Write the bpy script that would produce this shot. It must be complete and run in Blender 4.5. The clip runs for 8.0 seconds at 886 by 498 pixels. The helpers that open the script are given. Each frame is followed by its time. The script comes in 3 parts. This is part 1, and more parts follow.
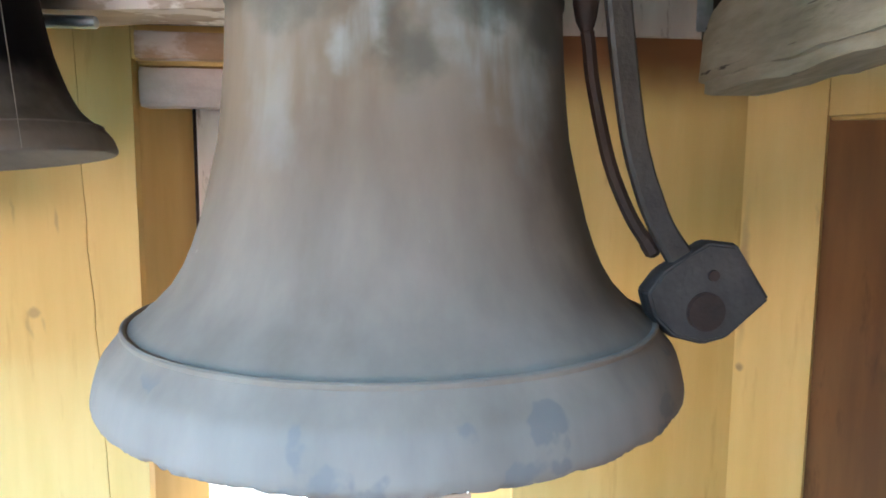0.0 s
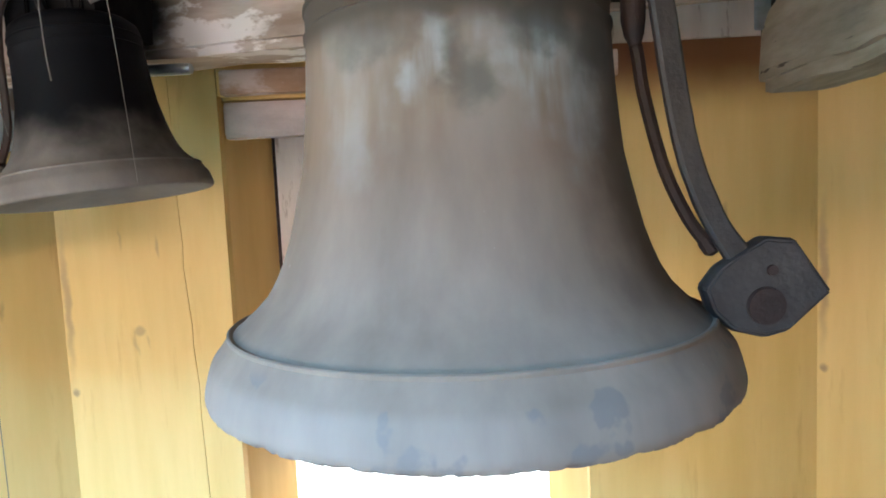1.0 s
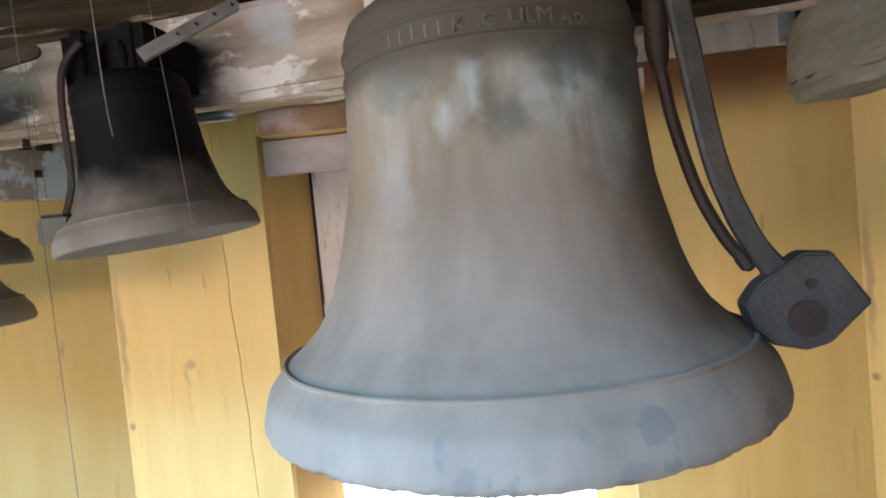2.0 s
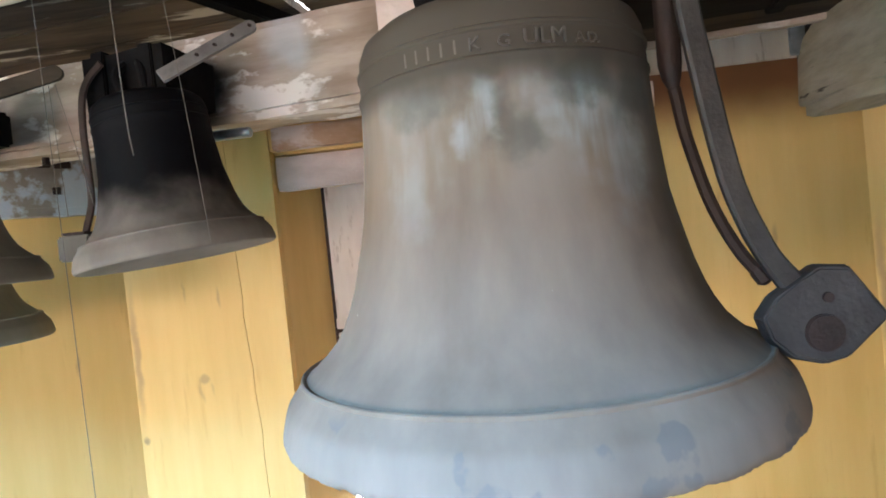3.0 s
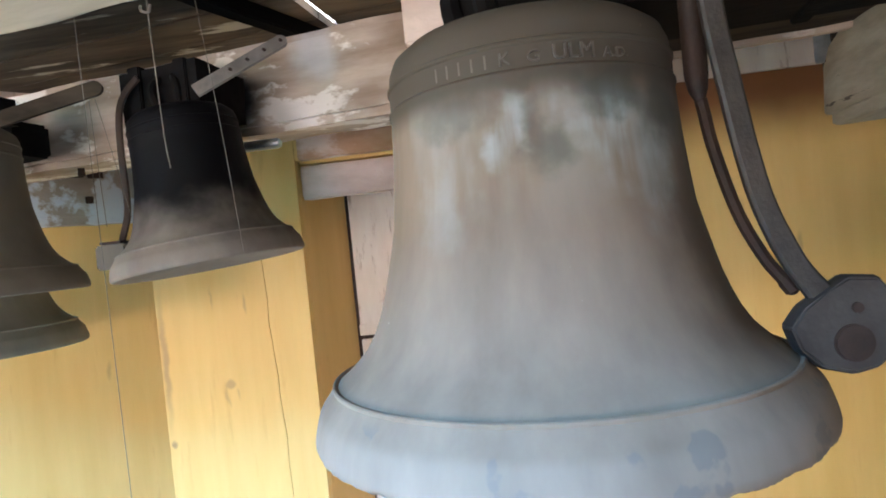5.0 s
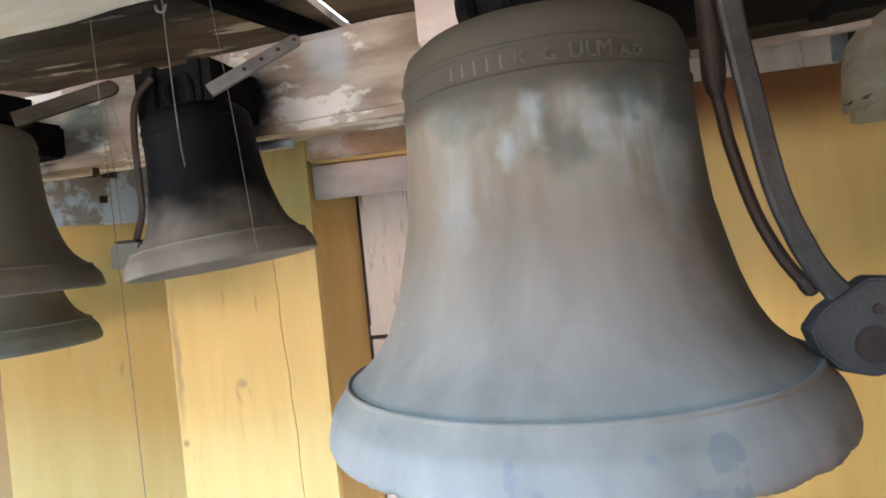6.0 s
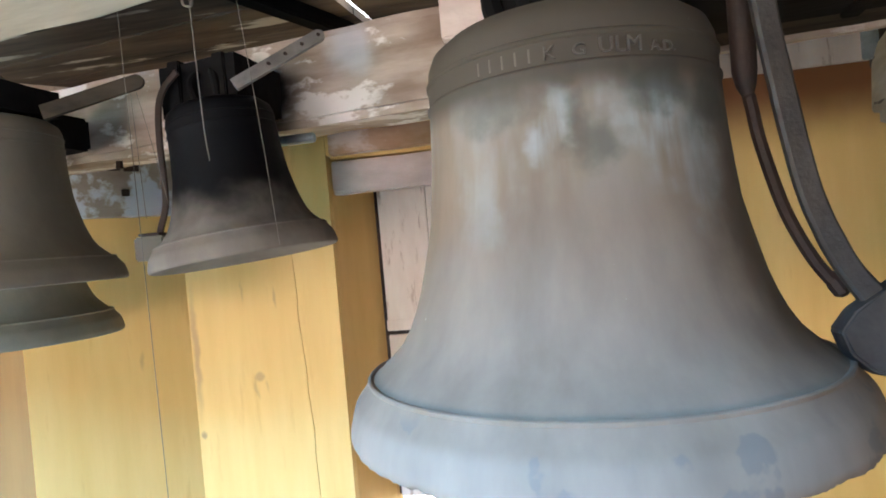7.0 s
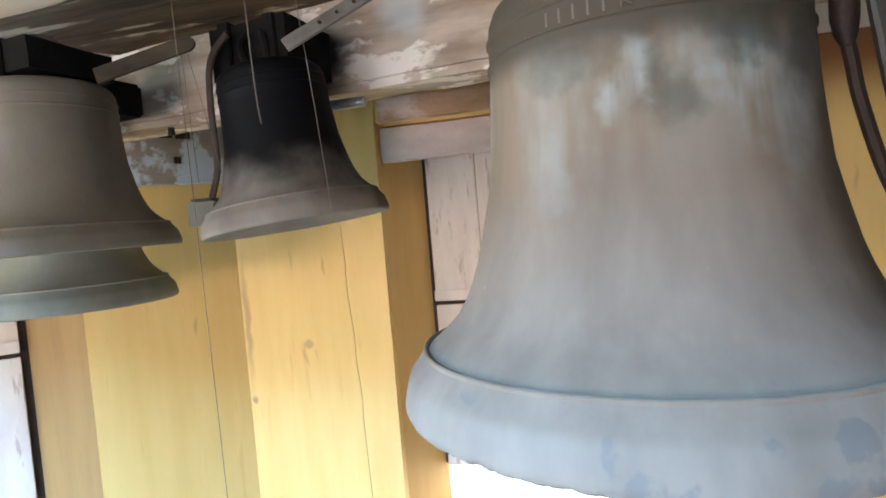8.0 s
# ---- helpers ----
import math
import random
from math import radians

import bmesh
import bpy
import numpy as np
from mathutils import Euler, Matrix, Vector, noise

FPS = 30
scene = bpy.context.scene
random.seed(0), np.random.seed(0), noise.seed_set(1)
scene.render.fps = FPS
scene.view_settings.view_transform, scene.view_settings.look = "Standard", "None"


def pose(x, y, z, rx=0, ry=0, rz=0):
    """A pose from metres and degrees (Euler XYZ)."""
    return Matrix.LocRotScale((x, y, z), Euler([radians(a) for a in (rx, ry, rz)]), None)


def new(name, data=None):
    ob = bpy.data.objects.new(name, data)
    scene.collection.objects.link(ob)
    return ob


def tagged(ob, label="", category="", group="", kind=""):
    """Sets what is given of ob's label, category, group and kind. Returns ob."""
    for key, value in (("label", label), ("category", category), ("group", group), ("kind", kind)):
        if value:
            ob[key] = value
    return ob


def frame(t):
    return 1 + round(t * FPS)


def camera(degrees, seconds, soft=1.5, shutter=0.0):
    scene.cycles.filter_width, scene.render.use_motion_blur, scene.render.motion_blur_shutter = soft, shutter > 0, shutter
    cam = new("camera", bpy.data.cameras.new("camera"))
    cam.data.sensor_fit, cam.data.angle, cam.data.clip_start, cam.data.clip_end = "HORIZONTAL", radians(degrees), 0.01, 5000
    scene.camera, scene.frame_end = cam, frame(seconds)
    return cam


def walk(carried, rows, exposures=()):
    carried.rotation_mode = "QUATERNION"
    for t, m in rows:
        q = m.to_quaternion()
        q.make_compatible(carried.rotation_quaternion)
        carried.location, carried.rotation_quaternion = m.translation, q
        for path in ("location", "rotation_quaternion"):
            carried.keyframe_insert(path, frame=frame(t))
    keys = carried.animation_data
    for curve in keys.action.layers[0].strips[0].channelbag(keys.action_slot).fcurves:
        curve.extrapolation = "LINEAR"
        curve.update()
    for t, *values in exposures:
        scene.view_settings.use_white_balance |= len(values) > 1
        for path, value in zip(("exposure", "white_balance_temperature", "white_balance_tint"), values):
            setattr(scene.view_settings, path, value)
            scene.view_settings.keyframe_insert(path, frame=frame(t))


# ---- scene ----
cam = camera(72.5, 8.0, soft=1.8)
PATH = [
    (0.0, 0.0001, 0.0130, 1.5505, -4.49, -5.92, 0.37),
    (0.5, 0.0075, -0.0414, 1.5430, 0.42, -3.93, -2.17),
    (1.0, 0.0001, -0.0674, 1.5509, 2.01, -4.60, -2.62),
    (1.5, -0.0080, -0.0987, 1.5614, 4.01, -3.42, -4.51),
    (3.0, -0.0220, -0.1207, 1.5751, 5.67, -1.15, -5.83),
    (3.5, -0.0381, -0.1427, 1.5810, 6.88, -0.37, -5.92),
    (4.0, -0.0398, -0.1424, 1.5829, 7.05, -0.79, -6.27),
    (4.5, -0.0356, -0.1446, 1.5848, 6.95, -0.62, -6.06),
    (6.0, -0.0480, -0.1413, 1.5841, 8.13, -0.32, -5.71),
    (6.5, -0.0488, -0.1411, 1.5826, 8.27, -0.58, -5.84),
    (7.0, -0.0660, -0.1408, 1.5834, 9.45, -0.47, -5.04),
    (7.5, -0.0728, -0.1324, 1.5785, 10.54, -1.44, -5.45),
    (8.0, -0.1036, -0.0974, 1.5753, 13.68, -2.81, -4.68),
]


def camera_pose(x, y, z, yaw, pitch, roll):
    return pose(x, y, z, 90 + pitch, 0, yaw) @ pose(0, 0, 0, 0, 0, roll)


walk(cam, [(t, camera_pose(*row)) for t, *row in PATH], exposures=[(0.0, -0.25), (1.5, -0.27), (3.0, -0.07), (7.0, -0.07), (8.0, -0.08)])

# ---- world and light ----
world = bpy.data.worlds.new("sky")
scene.world = world
world.use_nodes = True
wn = world.node_tree
sky = wn.nodes.new("ShaderNodeTexSky")
sky.sky_type = "NISHITA"
sky.sun_disc = False
sky.sun_elevation, sky.sun_rotation = radians(38), radians(200)
wn.nodes["Background"].inputs["Strength"].default_value = 0.12
wn.links.new(sky.outputs[0], wn.nodes["Background"].inputs["Color"])


def opening_lamp(m, width, height, watts, colour):
    d = bpy.data.lights.new("opening_light", "AREA")
    d.shape, d.size, d.size_y, d.energy, d.color = "RECTANGLE", width, height, watts, colour
    ob = new("opening_light", d)
    ob.matrix_world = m
    return ob


# ---- materials ----
def material(name, dark, light, rough=0.7, metal=0.0, scale=(6, 6, 6), fine=60.0, bump=0.15, patch=None, patch_at=0.58, patch_scale=2.5, patch_soft=0.12):
    """Mottled surface: two colours mixed by stretched noise, fine grain in the relief, and a third colour in patches."""
    m = bpy.data.materials.new(name)
    m.use_nodes = True
    t = m.node_tree
    p = t.nodes["Principled BSDF"]
    co = t.nodes.new("ShaderNodeTexCoord")
    mp = t.nodes.new("ShaderNodeMapping")
    mp.inputs["Scale"].default_value = scale
    t.links.new(co.outputs["Object"], mp.inputs["Vector"])
    n1 = t.nodes.new("ShaderNodeTexNoise")
    n1.inputs["Scale"].default_value, n1.inputs["Detail"].default_value, n1.inputs["Roughness"].default_value = 1.0, 6, 0.6
    t.links.new(mp.outputs[0], n1.inputs["Vector"])
    r = t.nodes.new("ShaderNodeValToRGB")
    r.color_ramp.elements[0].position, r.color_ramp.elements[1].position = 0.32, 0.7
    r.color_ramp.elements[0].color, r.color_ramp.elements[1].color = (*dark, 1), (*light, 1)
    t.links.new(n1.outputs["Fac"], r.inputs[0])
    col = r.outputs[0]
    if patch:
        n3 = t.nodes.new("ShaderNodeTexNoise")
        mp3 = t.nodes.new("ShaderNodeMapping")
        mp3.inputs["Scale"].default_value = patch_scale if isinstance(patch_scale, tuple) else (patch_scale,) * 3
        n3.inputs["Scale"].default_value, n3.inputs["Detail"].default_value, n3.inputs["Roughness"].default_value = 1.0, 5, 0.62
        t.links.new(co.outputs["Object"], mp3.inputs["Vector"])
        t.links.new(mp3.outputs[0], n3.inputs["Vector"])
        r3 = t.nodes.new("ShaderNodeMapRange")
        r3.inputs["From Min"].default_value, r3.inputs["From Max"].default_value = patch_at, patch_at + patch_soft
        t.links.new(n3.outputs["Fac"], r3.inputs["Value"])
        mx = t.nodes.new("ShaderNodeMix")
        mx.data_type = "RGBA"
        t.links.new(r3.outputs[0], mx.inputs[0])
        t.links.new(col, mx.inputs[6])
        mx.inputs[7].default_value = (*patch, 1)
        col = mx.outputs[2]
    t.links.new(col, p.inputs["Base Color"])
    n2 = t.nodes.new("ShaderNodeTexNoise")
    n2.inputs["Scale"].default_value, n2.inputs["Detail"].default_value = fine, 4
    t.links.new(mp.outputs[0] if max(scale) > 3 * min(scale) else co.outputs["Object"], n2.inputs["Vector"])
    if max(scale) > 3 * min(scale):
        n2.inputs["Scale"].default_value = 3.0
    b = t.nodes.new("ShaderNodeBump")
    b.inputs["Strength"].default_value, b.inputs["Distance"].default_value = bump, 0.004
    t.links.new(n2.outputs["Fac"], b.inputs["Height"])
    t.links.new(b.outputs[0], p.inputs["Normal"])
    rr = t.nodes.new("ShaderNodeMapRange")
    rr.inputs["To Min"].default_value, rr.inputs["To Max"].default_value = max(rough - 0.1, 0.05), min(rough + 0.1, 1)
    t.links.new(n1.outputs["Fac"], rr.inputs["Value"])
    t.links.new(rr.outputs[0], p.inputs["Roughness"])
    p.inputs["Metallic"].default_value = metal
    return m


def stain(m, colour, spots):
    """Lay ragged stains over a material: middle, radius, stretch along x, softness and strength of each."""
    t = m.node_tree
    p = t.nodes["Principled BSDF"]
    c = p.inputs["Base Color"].links[0].from_socket
    co = t.nodes.new("ShaderNodeTexCoord")
    warp = t.nodes.new("ShaderNodeTexNoise")
    warp.inputs["Scale"].default_value, warp.inputs["Detail"].default_value = 8.0, 5
    t.links.new(co.outputs["Object"], warp.inputs["Vector"])
    bent = t.nodes.new("ShaderNodeVectorMath")
    bent.operation = "MULTIPLY_ADD"
    t.links.new(warp.outputs["Color"], bent.inputs[0])
    bent.inputs[1].default_value = (0.12, 0.12, 0.12)
    t.links.new(co.outputs["Object"], bent.inputs[2])
    for (x, y, z), radius, long, soft, strength in spots:
        mp = t.nodes.new("ShaderNodeMapping")
        mp.inputs["Location"].default_value = ((-x - 0.06) / long, -y - 0.06, -z - 0.06)
        mp.inputs["Scale"].default_value = (1 / long, 1, 1)
        t.links.new(bent.outputs[0], mp.inputs["Vector"])
        n = t.nodes.new("ShaderNodeVectorMath")
        n.operation = "LENGTH"
        t.links.new(mp.outputs[0], n.inputs[0])
        f = t.nodes.new("ShaderNodeMapRange")
        f.interpolation_type = "SMOOTHSTEP"
        f.inputs["From Min"].default_value, f.inputs["From Max"].default_value, f.inputs["To Max"].default_value = radius, radius - soft, strength
        t.links.new(n.outputs["Value"], f.inputs["Value"])
        mx = t.nodes.new("ShaderNodeMix")
        mx.data_type = "RGBA"
        t.links.new(f.outputs[0], mx.inputs[0])
        t.links.new(c, mx.inputs[6])
        mx.inputs[7].default_value = (*colour, 1)
        c = mx.outputs[2]
    t.links.new(c, p.inputs["Base Color"])
    return m


def soot_shade_patina():
    """Brown bronze, soot and ceiling shade painted black from the crown to a ragged slanting edge, dusty below."""
    m = material("soot_shade_bronze", (0.13, 0.11, 0.097), (0.24, 0.21, 0.185), rough=0.66, metal=0.1, scale=(5, 5, 2.2), fine=120, bump=0.12)
    t = m.node_tree
    p = t.nodes["Principled BSDF"]
    base = p.inputs["Base Color"].links[0].from_socket
    co = t.nodes.new("ShaderNodeTexCoord")
    n = t.nodes.new("ShaderNodeTexNoise")
    n.inputs["Scale"].default_value, n.inputs["Detail"].default_value = 9.0, 4
    t.links.new(co.outputs["Object"], n.inputs["Vector"])
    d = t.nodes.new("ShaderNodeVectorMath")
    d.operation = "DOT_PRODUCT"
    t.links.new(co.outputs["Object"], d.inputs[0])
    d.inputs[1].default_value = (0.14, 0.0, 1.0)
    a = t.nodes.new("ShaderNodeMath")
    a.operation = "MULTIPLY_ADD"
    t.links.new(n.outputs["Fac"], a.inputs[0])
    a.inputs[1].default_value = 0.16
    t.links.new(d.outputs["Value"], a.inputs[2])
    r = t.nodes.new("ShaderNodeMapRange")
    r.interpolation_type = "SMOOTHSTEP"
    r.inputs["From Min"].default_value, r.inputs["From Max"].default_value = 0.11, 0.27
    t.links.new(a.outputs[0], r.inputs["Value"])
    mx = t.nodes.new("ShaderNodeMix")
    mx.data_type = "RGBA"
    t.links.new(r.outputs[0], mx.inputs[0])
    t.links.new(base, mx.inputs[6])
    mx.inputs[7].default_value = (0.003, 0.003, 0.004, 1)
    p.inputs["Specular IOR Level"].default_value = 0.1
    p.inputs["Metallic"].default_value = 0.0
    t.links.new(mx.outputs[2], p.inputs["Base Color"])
    return m


def bell_patina():
    """Brown bronze with pale runs of lime below the shoulder, green-black patches, streaks and small bright scratches."""
    m = material("bell_patina", (0.150, 0.115, 0.088), (0.228, 0.179, 0.140), rough=0.72, metal=0.0, scale=(7, 7, 1.6), fine=150, bump=0.1)
    t = m.node_tree
    p = t.nodes["Principled BSDF"]
    base = p.inputs["Base Color"].links[0].from_socket
    co = t.nodes.new("ShaderNodeTexCoord")
    sep = t.nodes.new("ShaderNodeSeparateXYZ")
    t.links.new(co.outputs["Object"], sep.inputs[0])

    def ramp(socket, a, b):
        n = t.nodes.new("ShaderNodeMapRange")
        n.interpolation_type = "SMOOTHSTEP"
        n.inputs["From Min"].default_value, n.inputs["From Max"].default_value = a, b
        t.links.new(socket, n.inputs["Value"])
        return n.outputs[0]

    def times(a, b):
        n = t.nodes.new("ShaderNodeMath")
        n.operation = "MULTIPLY"
        t.links.new(a, n.inputs[0])
        if isinstance(b, float):
            n.inputs[1].default_value = b
        else:
            t.links.new(b, n.inputs[1])
        return n.outputs[0]

    def blotch(scale, a, b, detail=4.0):
        mp = t.nodes.new("ShaderNodeMapping")
        mp.inputs["Scale"].default_value = scale
        t.links.new(co.outputs["Object"], mp.inputs["Vector"])
        n = t.nodes.new("ShaderNodeTexNoise")
        n.inputs["Scale"].default_value, n.inputs["Detail"].default_value = 1.0, detail
        t.links.new(mp.outputs[0], n.inputs["Vector"])
        return ramp(n.outputs["Fac"], a, b)

    def over(under, colour, fac):
        n = t.nodes.new("ShaderNodeMix")
        n.data_type = "RGBA"
        t.links.new(fac, n.inputs[0])
        t.links.new(under, n.inputs[6])
        n.inputs[7].default_value = (*colour, 1)
        return n.outputs[2]

    warp = t.nodes.new("ShaderNodeTexNoise")
    warp.inputs["Scale"].default_value, warp.inputs["Detail"].default_value = 14.0, 4
    t.links.new(co.outputs["Object"], warp.inputs["Vector"])
    bent = t.nodes.new("ShaderNodeVectorMath")
    bent.operation = "MULTIPLY_ADD"
    t.links.new(warp.outputs["Color"], bent.inputs[0])
    bent.inputs[1].default_value = (0.12, 0.12, 0.12)
    t.links.new(co.outputs["Object"], bent.inputs[2])

    def spot(degrees, height, radius, tall, soft):
        """A ragged patch at an angle round the bell and a height over its lip."""
        a = radians(degrees)
        mp = t.nodes.new("ShaderNodeMapping")
        mp.inputs["Location"].default_value = (-0.266 * math.sin(a) - 0.06, 0.266 * math.cos(a) - 0.06, (-height - 0.06) / tall)
        mp.inputs["Scale"].default_value = (1, 1, 1 / tall)
        t.links.new(bent.outputs[0], mp.inputs["Vector"])
        n = t.nodes.new("ShaderNodeVectorMath")
        n.operation = "LENGTH"
        t.links.new(mp.outputs[0], n.inputs[0])
        return ramp(n.outputs["Value"], radius, radius - soft)

    z = sep.outputs["Z"]
    upper = times(ramp(z, 0.33, 0.46), ramp(z, 0.60, 0.56))
    c = over(base, (0.27, 0.265, 0.25), times(times(upper, blotch((11, 11, 2.2), 0.40, 0.66)), 0.6))
    for degrees, height, radius, tall, soft, strength in ((23, 0.48, 0.065, 1.7, 0.045, 1.0), (-9, 0.50, 0.05, 1.8, 0.04, 0.8), (38, 0.43, 0.07, 2.2, 0.06, 0.75), (-32, 0.43, 0.07, 2.0, 0.06, 0.45), (8, 0.52, 0.03, 1.2, 0.03, 0.5)):
        c = over(c, (0.29, 0.33, 0.345), times(times(spot(degrees, height, radius, tall, soft), blotch((26, 26, 4), 0.25, 0.6)), strength))
    for degrees, height, radius, tall, soft, strength in ((4, 0.465, 0.054, 1.1, 0.04, 0.55), (-2, 0.51, 0.042, 0.8, 0.035, 0.55), (26, 0.545, 0.09, 0.6, 0.06, 0.75), (50, 0.52, 0.09, 0.9, 0.07, 0.75), (-30, 0.535, 0.1, 0.45, 0.08, 0.5), (-4, 0.56, 0.05, 0.5, 0.04, 0.4)):
        c = over(c, (0.05, 0.066, 0.064), times(spot(degrees, height, radius, tall, soft), strength))
    # dark olive shoulder, with the headstock's shade put into the colour
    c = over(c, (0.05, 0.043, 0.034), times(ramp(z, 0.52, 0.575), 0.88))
    # the lip is slightly paler than the waist
    c = over(c, (0.27, 0.29, 0.295), times(ramp(z, 0.068, 0.046), 0.08))
    # shade on the hammer-side flank, painted in as ragged brown runs
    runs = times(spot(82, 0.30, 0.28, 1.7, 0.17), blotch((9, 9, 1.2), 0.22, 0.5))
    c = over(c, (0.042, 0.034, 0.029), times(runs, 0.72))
    lip = times(ramp(z, 0.09, 0.07), blotch((12, 12, 10), 0.56, 0.6))
    c = over(c, (0.11, 0.11, 0.108), times(lip, 0.5))
    c = over(c, (0.55, 0.5, 0.44), times(blotch((70, 70, 30), 0.78, 0.81, 2.0), 0.7))
    t.links.new(c, p.inputs["Base Color"])
    p.inputs["Specular IOR Level"].default_value = 0.18
    return m


def ochre():
    """Ochre paint over softwood boards: grain, knots showing through, dirty runs and a rubbed arch-shaped stain."""
    m = material("ochre_paint", (0.69, 0.45, 0.145), (0.77, 0.53, 0.2), rough=0.6, scale=(9, 9, 1.0), bump=0.25, patch=(0.56, 0.32, 0.09), patch_at=0.60, patch_scale=(13, 13, 1.6), patch_soft=0.2)
    t = m.node_tree
    p = t.nodes["Principled BSDF"]
    c = p.inputs["Base Color"].links[0].from_socket
    co = t.nodes.new("ShaderNodeTexCoord")
    warp = t.nodes.new("ShaderNodeTexNoise")
    warp.inputs["Scale"].default_value, warp.inputs["Detail"].default_value = 9.0, 5
    t.links.new(co.outputs["Object"], warp.inputs["Vector"])
    bent = t.nodes.new("ShaderNodeVectorMath")
    bent.operation = "MULTIPLY_ADD"
    t.links.new(warp.outputs["Color"], bent.inputs[0])
    bent.inputs[1].default_value = (0.05, 0.0, 0.05)
    t.links.new(co.outputs["Object"], bent.inputs[2])
    # x and height on the wall, half width, height to width, softness, strength
    for x, z, r, tall, soft, strength in ((-1.478, 1.2, 0.024, 16, 0.02, 0.7), (-1.478, 0.84, 0.016, 1.3, 0.012, 0.9), (-1.185, 1.075, 0.034, 0.9, 0.02, 0.6), (-1.208, 1.02, 0.012, 5, 0.01, 0.4), (-1.155, 1.03, 0.01, 4, 0.01, 0.35),
                                          (-1.09, 1.42, 0.012, 5, 0.01, 0.5), (-1.24, 1.45, 0.01, 6, 0.01, 0.4), (1.15, 1.45, 0.014, 5, 0.012, 0.5), (1.3, 1.2, 0.014, 4, 0.012, 0.45), (0.95, 1.6, 0.012, 6, 0.012, 0.4)):
        mp = t.nodes.new("ShaderNodeMapping")
        mp.inputs["Location"].default_value = (-x - 0.025, 0, (-z - 0.025) / tall)
        mp.inputs["Scale"].default_value = (1, 0, 1 / tall)
        t.links.new(bent.outputs[0], mp.inputs["Vector"])
        n = t.nodes.new("ShaderNodeVectorMath")
        n.operation = "LENGTH"
        t.links.new(mp.outputs[0], n.inputs[0])
        f = t.nodes.new("ShaderNodeMapRange")
        f.interpolation_type = "SMOOTHSTEP"
        f.inputs["From Min"].default_value, f.inputs["From Max"].default_value, f.inputs["To Max"].default_value = r, r - soft, strength
        t.links.new(n.outputs["Value"], f.inputs["Value"])
        mx = t.nodes.new("ShaderNodeMix")
        mx.data_type = "RGBA"
        t.links.new(f.outputs[0], mx.inputs[0])
        t.links.new(c, mx.inputs[6])
        mx.inputs[7].default_value = (0.34, 0.21, 0.09, 1)
        c = mx.outputs[2]
    # shade under the top beams, painted red-brown down the wall beside the hewn beam
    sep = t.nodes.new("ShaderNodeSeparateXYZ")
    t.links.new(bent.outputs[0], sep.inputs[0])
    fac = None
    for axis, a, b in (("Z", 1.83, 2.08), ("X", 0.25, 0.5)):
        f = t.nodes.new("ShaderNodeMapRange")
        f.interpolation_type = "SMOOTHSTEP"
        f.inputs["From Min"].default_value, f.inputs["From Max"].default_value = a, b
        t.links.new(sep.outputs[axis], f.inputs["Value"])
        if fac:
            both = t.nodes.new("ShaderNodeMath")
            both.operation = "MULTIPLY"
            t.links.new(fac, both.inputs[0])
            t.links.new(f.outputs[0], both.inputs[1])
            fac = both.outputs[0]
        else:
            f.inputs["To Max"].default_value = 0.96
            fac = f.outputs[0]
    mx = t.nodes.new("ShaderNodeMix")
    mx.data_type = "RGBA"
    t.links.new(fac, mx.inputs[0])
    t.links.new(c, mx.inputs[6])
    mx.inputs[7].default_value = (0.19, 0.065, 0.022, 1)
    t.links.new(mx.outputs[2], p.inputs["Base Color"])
    return m


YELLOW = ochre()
# reveal paint in lit and shaded copies, one tone for each wall's light
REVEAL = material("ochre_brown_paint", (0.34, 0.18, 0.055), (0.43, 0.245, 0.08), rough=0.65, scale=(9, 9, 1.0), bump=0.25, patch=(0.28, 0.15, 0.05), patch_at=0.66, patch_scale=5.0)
LIT_REVEAL = material("lit_reveal_paint", (0.62, 0.39, 0.13), (0.72, 0.48, 0.19), rough=0.65, scale=(9, 9, 1.0), bump=0.25, patch=(0.48, 0.28, 0.09), patch_at=0.64, patch_scale=(9, 9, 2))
SHADED_REVEAL = material("shaded_reveal_paint", (0.23, 0.125, 0.042), (0.32, 0.185, 0.065), rough=0.7, scale=(9, 9, 1.0), bump=0.25, patch=(0.16, 0.085, 0.03), patch_at=0.62, patch_scale=(9, 9, 2))
UNLIT_REVEAL = material("unlit_reveal_paint", (0.17, 0.07, 0.025), (0.26, 0.115, 0.04), rough=0.7, scale=(9, 9, 1.0), bump=0.25, patch=(0.12, 0.05, 0.02), patch_at=0.62, patch_scale=(9, 9, 2))
GROUND = material("far_land", (0.06, 0.08, 0.03), (0.16, 0.17, 0.11), rough=0.95, scale=(0.05, 0.05, 0.05), fine=0.5, bump=0.1)
BEAM = material("limewashed_beam", (0.24, 0.18, 0.135), (0.46, 0.38, 0.31), rough=0.85, scale=(2.5, 14, 14), bump=0.6, patch=(0.74, 0.7, 0.66), patch_at=0.55, patch_scale=(3.5, 8, 8))
BELL_BEAM = material("sooty_whitewashed_beam", (0.27, 0.2, 0.15), (0.56, 0.47, 0.4), rough=0.85, scale=(2.5, 14, 14), bump=0.6, patch=(0.78, 0.73, 0.69), patch_at=0.52, patch_scale=(4.5, 9, 9), patch_soft=0.05)
stain(BELL_BEAM, (0.004, 0.004, 0.005), (((0.36, -0.085, 0.10), 0.16, 1.0, 0.09, 0.95), ((-0.42, -0.085, 0.10), 0.14, 1.2, 0.1, 0.9), ((0.2, -0.085, 0.24), 0.1, 1.5, 0.08, 0.7)))
stain(BELL_BEAM, (0.62, 0.66, 0.74), (((0.66, -0.085, 0.19), 0.11, 0.8, 0.07, 0.5),))
